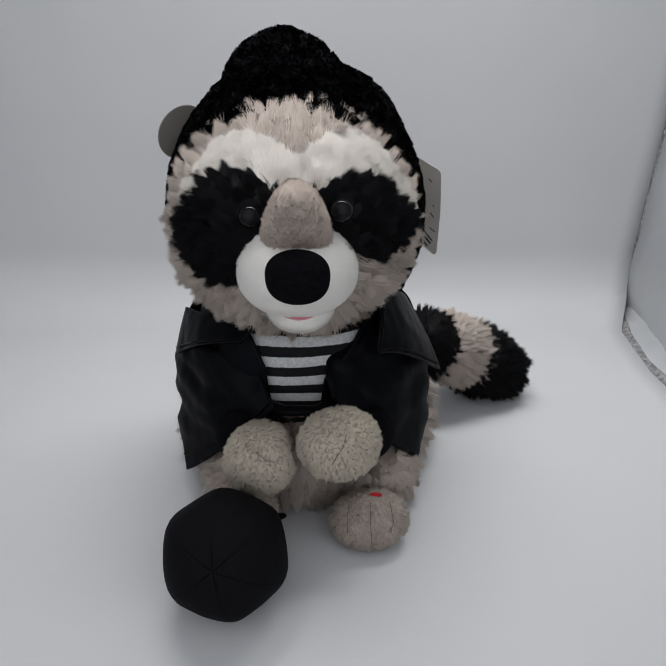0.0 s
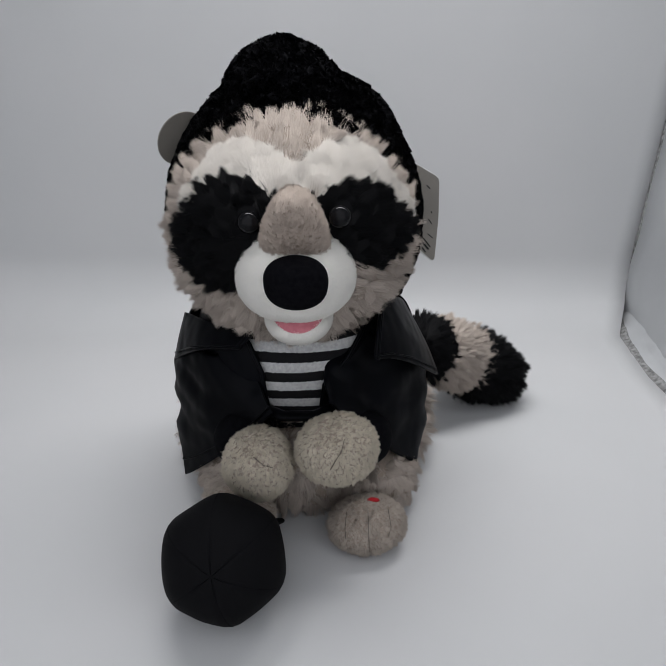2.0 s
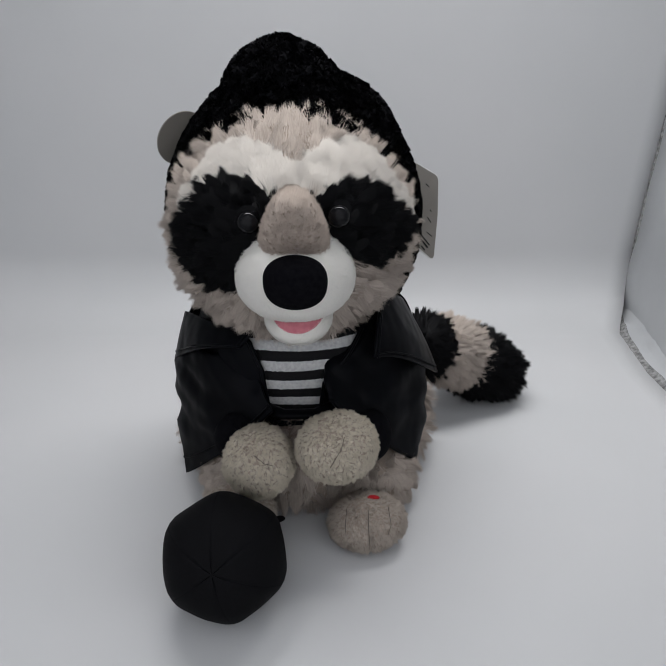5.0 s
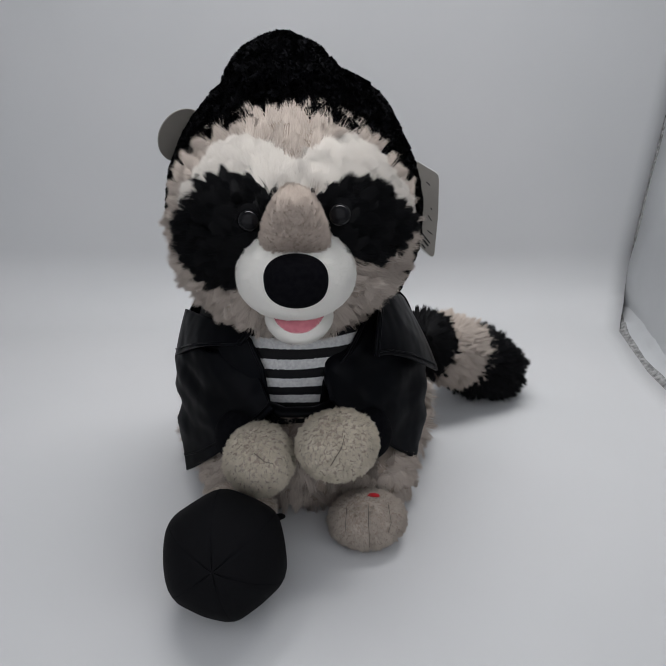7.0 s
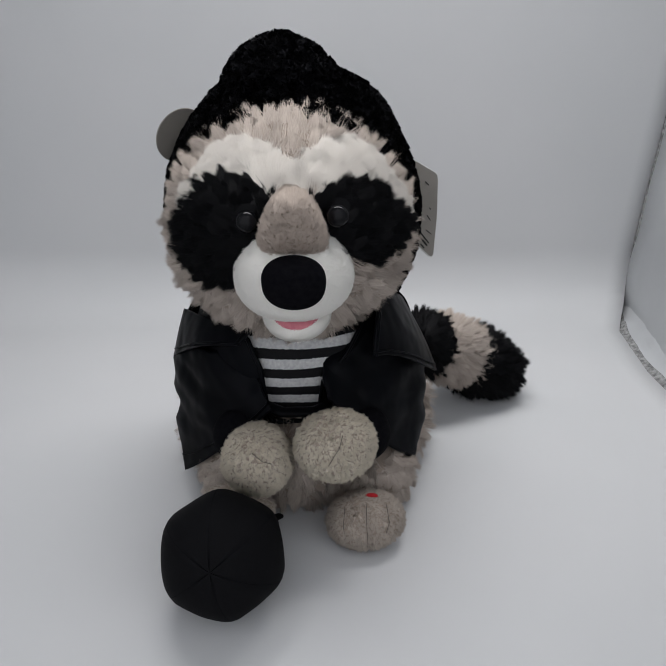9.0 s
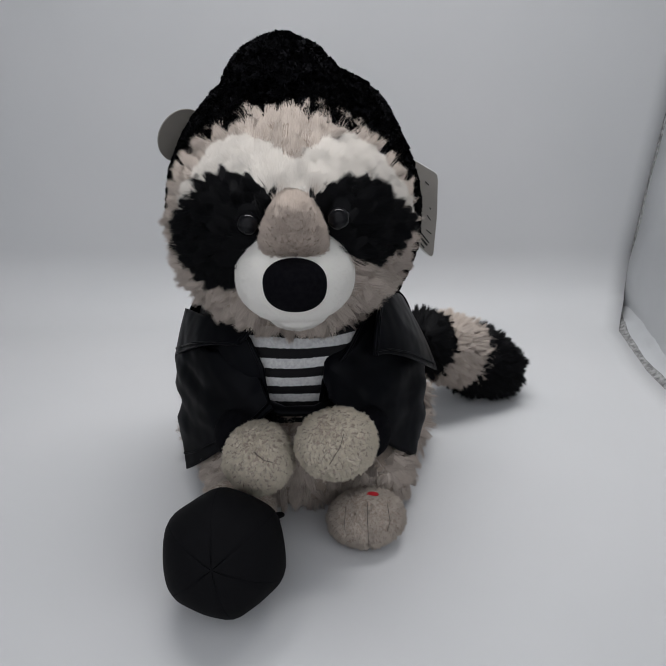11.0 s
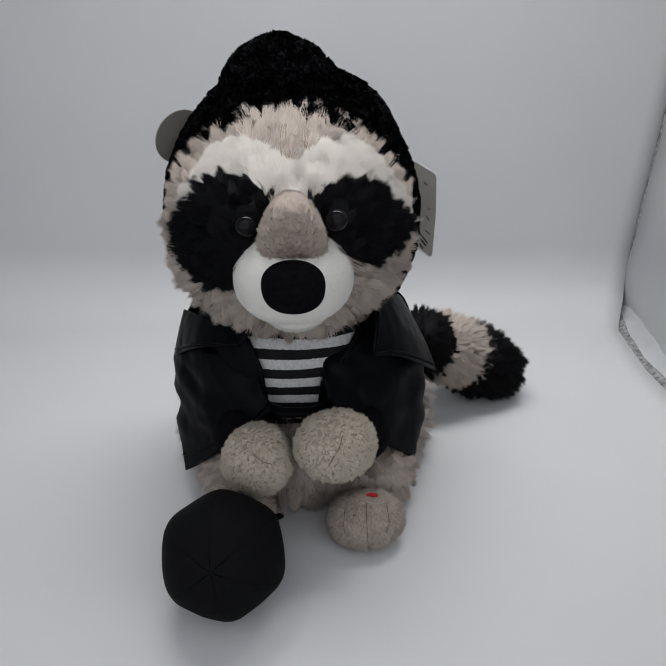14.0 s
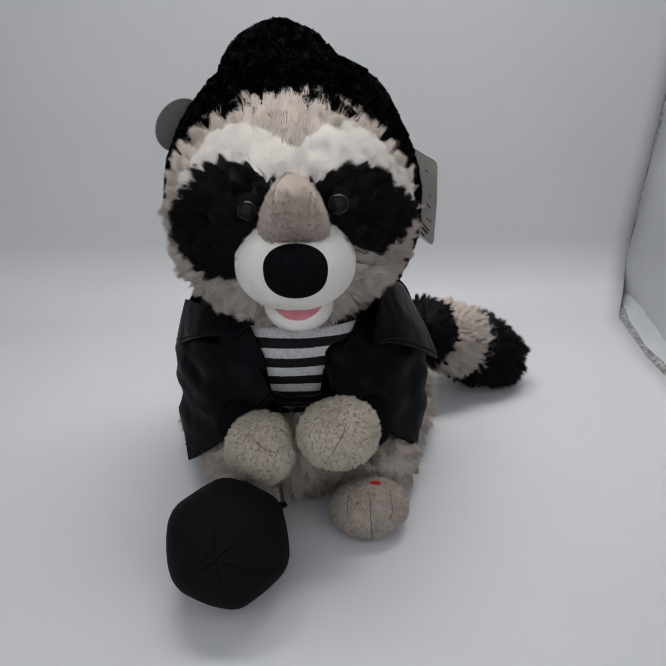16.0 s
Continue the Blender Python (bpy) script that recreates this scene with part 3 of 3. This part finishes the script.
def bridge_shape(d):
    h = math.hypot(d.x, d.y)
    return (1 / (h ** 3 + abs(d.z) ** 3) ** (1 / 3)) * (1 - 0.24 * d.z)


muzzle = part("muzzle", blob((-0.0195, -0.087, 0.18), (0.0325, 0.036, 0.0245), (12, 0, 0), 60, 40, muzzle_shape), MUZZLE_FUR, raccoon, "white velour muzzle", HINGE)
fur(muzzle, 150000, 0.0014, 0.0002, face_comb, lean=0.5, messy=0.11, clump=0.0, cell=0.002, seed=51, mottle=0.0)
bv, bf = blob((-0.0187, -0.1065, 0.2141), (0.0150, 0.0118, 0.0249), (26.8, 0, 2), 40, 30, bridge_shape)
for v in bv:
    v.x = -0.0187 + (v.x + 0.0187) * float(np.interp(v.z, [0.195, 0.215, 0.228, 0.238], [1.16, 1.0, 0.80, 0.66]))
bridge = part("bridge", (bv, bf), BRIDGE_FUR, muzzle, "brown short-pile bridge of the nose", HINGE)
fur(bridge, 100000, 0.0026, 0.00022, (0, -0.2, 1), lean=0.6, messy=0.22, clump=0.15, cell=0.0016, seed=52, backing=SHADED_BACKING, mottle=0.06)
nose = part("nose", blob((-0.0178, -0.122, 0.187), (0.0163, 0.0110, 0.0139), (10, 0, 0), 48, 32, lambda d: (1 + 0.05 * d.z) / (math.hypot(d.x, d.y) ** 2.5 + abs(d.z) ** 2.5) ** 0.4), NOSE, muzzle, "rounded black velvet nose", HINGE)
jaw = part("jaw", blob((-0.0181, -0.094, 0.1649), (0.0185, 0.0215, 0.0105), (8, 0, 0), 44, 28), MUZZLE_FUR, raccoon, "white velour lower lip", HINGE)
fur(jaw, 50000, 0.0014, 0.0002, (0, -1, -0.3), lean=0.5, messy=0.11, clump=0.0, cell=0.002, seed=53, mottle=0.0)
tongue = part("tongue", blob((-0.0181, -0.0945, 0.1694), (0.0155, 0.0207, 0.0085), (8, 0, 0), 40, 24), PINK, jaw, "pink felt mouth lining", HINGE)
eyes = []
for p in EYES:
    e = part("eye", blob(p, (0.0062, 0.0062, 0.0062), seg=40, rings=28), EYE, raccoon, "glossy black plastic eye", HINGE)
    eyes.append(e)


# ---- loose things ----
def sewn_ball(c, r, pole, seams):
    """A stuffed ball of cloth panels that meet at two poles, with sunken seams."""
    ball = tagged(new("ball"), "black stuffed cloth ball with sewn panels", "ball")
    ball.location = c
    z = Vector(pole).normalized()
    x = Vector((0, 0, 1)).cross(z).normalized()
    y = z.cross(x)
    n, k = 18, 36
    for s, a0 in enumerate(seams):
        a1 = seams[(s + 1) % len(seams)] + (360 if s == len(seams) - 1 else 0)
        verts, faces = [], []
        for i in range(k + 1):
            th = math.pi * i / k
            for j in range(n + 1):
                f = j / n
                ph = radians(a0 + (a1 - a0) * f)
                bulge = 1.03 - 0.075 * (math.sin(math.pi * f) ** 0.9) * math.sin(th) ** 1.5 - 0.022 * (math.exp(-(f * 16) ** 2) + math.exp(-((1 - f) * 16) ** 2)) - 0.02 * math.exp(-(th / 0.2) ** 2)
                d = x * math.cos(ph) * math.sin(th) + y * math.sin(ph) * math.sin(th) + z * math.cos(th)
                verts.append(Vector(c) + d * r * (bulge + 0.008 * noise.noise(d * 3)))
        for i in range(k):
            for j in range(n):
                q = i * (n + 1) + j
                faces.append((q, q + 1, q + n + 2, q + n + 1))
        part("panel", (verts, faces), BALL_CLOTH, ball)
        line = [verts[i * (n + 1)].lerp(Vector(c), 0.005) for i in range(2, k - 1)]
        part("seam", tube(line, [0.0003] * len(line), 6), NOSE, ball, "sunken black seam")
    strap = [(-0.0390, -0.1220, 0.0320), (-0.0340, -0.1150, 0.0315), (-0.0310, -0.1090, 0.0280), (-0.0330, -0.1060, 0.0220), (-0.0380, -0.1120, 0.0180)]
    part("strap", tube(strap, [0.0026, 0.003, 0.003, 0.003, 0.0026], 10, 0.6), BALL_CLOTH, ball, "short black cloth strap")
    return ball


sewn_ball((-0.0592, -0.1502, 0.0358), 0.0354, (-0.0405, -0.8845, 0.4647), [40, 97, 150, 219, 283, 340])


def card(name, label, outline, thick, bars, edge):
    thing = tagged(new(name), label, "hang tag")
    o = sum((Vector(p) for p in outline), Vector()) / len(outline)
    thing.location = o
    nrm = (Vector(outline[1]) - Vector(outline[0])).cross(Vector(outline[-1]) - Vector(outline[0])).normalized()
    if nrm.y > 0:
        nrm = -nrm
    n = len(outline)
    V = [Vector(p) + nrm * h for h in (thick / 2, -thick / 2) for p in outline]
    F = [tuple(range(n)), tuple(range(2 * n - 1, n - 1, -1))]
    part("card", (V, F + [(i, (i + 1) % n, n + (i + 1) % n, n + i) for i in range(n)]), CARD, thing, "grey card", smooth=False)
    part("edge", tube([Vector(p) for p in outline] + [Vector(outline[0])], [thick * 0.55] * (n + 1), 8), edge, thing, "pale cut edge", smooth=False)
    for a, b, w in bars:
        a, b = Vector(a) + nrm * thick, Vector(b) + nrm * thick
        s = (b - a).cross(nrm).normalized() * w / 2
        part("print_bar", ([a - s, b - s, b + s, a + s, a - s - nrm * 0.0003, b - s - nrm * 0.0003, b + s - nrm * 0.0003, a + s - nrm * 0.0003],
                           [(0, 1, 2, 3), (4, 5, 6, 7), (0, 1, 5, 4), (1, 2, 6, 5), (2, 3, 7, 6), (3, 0, 4, 7)]), PRINT, thing, "dark printed bar", smooth=False)
    return thing


card("hang_tag", "grey card hang tag with printed bars, tucked behind the hood",
     [(0.0415, 0, 0.2299), (0.0543, 0.003, 0.2211), (0.0673, 0.006, 0.2132), (0.0691, 0.0065, 0.2114), (0.0698, 0.0065, 0.2084), (0.0707, 0.006, 0.1846), (0.0697, 0.005, 0.1579), (0.0689, 0.005, 0.1561), (0.0671, 0.0045, 0.1566), (0.0568, 0.001, 0.1658), (0.0434, -0.002, 0.1783)], 0.0009,
     [((0.0612, 0.003, 0.2078), (0.0635, 0.003, 0.2056), 0.0006), ((0.0649, 0.003, 0.1906), (0.0658, 0.003, 0.1894), 0.0006), ((0.0636, 0.003, 0.1855), (0.066, 0.003, 0.182), 0.0006), ((0.0636, 0.003, 0.1754), (0.0671, 0.003, 0.1725), 0.0006), ((0.0581, 0.003, 0.1725), (0.0648, 0.003, 0.1645), 0.0012), ((0.0597, 0.003, 0.1739), (0.0658, 0.003, 0.1663), 0.0009), ((0.0568, 0.003, 0.1701), (0.0629, 0.003, 0.1628), 0.0009)], CARD_EDGE)
disc = []
for i in range(40):
    a = 2 * math.pi * i / 40
    disc.append(tuple(Vector((-0.0955, 0.012, 0.2352)) + Vector((0.009, 0.006, 0.0138)) * math.cos(a) + Vector((0.0092, 0.013, -0.0092)) * math.sin(a)))
card("hang_tag", "plain round grey card tag beside the hood", disc, 0.0009, [], CARD)


def dust():
    verts, faces = [], []
    for x, y, s in ((0.0943, -0.0465, 0.0016), (-0.2119, -0.0723, 0.0012), (0.0924, -0.0436, 0.0008), (-0.1365, -0.1824, 0.0006)):
        v, f = blob((x, y, 0.0004), (s, s * 0.4, 0.0004), (0, 0, 35), 8, 6)
        faces += [tuple(i + len(verts) for i in q) for q in f]
        verts += v
    return tagged(mesh_object("dust", verts, faces, SPECK), "tiny grey lint specks on the sheet", "dust", kind="stuff")


dust()


def motions():
    opening = [0.35, 0.35, 0.85, 0.85, 0.05, 0.15, 0.95, 0.95, 0, 0.35, 0.15, 0.25, 1, 0.95, 0, 0, 0, 0, 0.25, 0.2, 0.8, 0.8, 0, 0.25, 0.95, 0.7, 0.05, 0.55, 0.4, 0.6, 0.65, 0.55, 0.65, 0.1, 0.6, 1, 0.35, 0.05, 0.8, 0.9, 0, 0.15, 0.9]
    opening += [0.5, 0.1, 0.4, 0.85, 0.6, 0.1, 0.3, 0.9, 0.8, 0.1, 0.2, 0.7, 0.9, 0.3, 0.05, 0.6, 0.85, 0.3, 0.1, 0.5]
    opening += [0.75, 0, 0.2, 0.9, 0.1, 0, 0.8, 1, 0.55, 0, 0, 0.45, 0.5, 0.9, 0.8, 0.05, 0.4, 0.95, 0.15, 0.1, 0.7, 0.2, 0.4, 0.75, 0.3, 0.5, 0.1, 0.75, 0.85, 0]
    opening += [0.2, 0.7, 0.8, 0.2, 0.05, 0.5, 0.9, 0.6, 0.1, 0.4, 0.8, 0.3, 0.05, 0.6, 0.4, 0.1, 0, 0, 0, 0]
    opening += [0, 0, 0, 0, 0, 0, 0, 0.65, 0.5, 0.65, 0.15, 0.8, 0.6, 0.2, 0.5, 0.35, 0.65, 0.2, 0.6, 0.55, 1, 0.85, 0.8, 0, 0, 0, 0, 0, 0, 0, 0, 0, 0, 0, 0, 0, 0, 0, 0, 0, 0, 0, 0.15, 0.3, 0.3, 0.2, 0.7, 0.9]
    rows = [(i / 10, o) for i, o in enumerate(opening)]
    for ob in (muzzle, *eyes):
        walk(ob, [(t, pose(*HINGE, (0.35 - o) * MUZZLE_TIP + 0.1 * min(t, 7) + 0.035 * max(0, t - 7))) for t, o in rows])
    walk(jaw, [(t, pose(*HINGE, (o - JAW_SHUT) * JAW_DROP)) for t, o in rows])


motions()
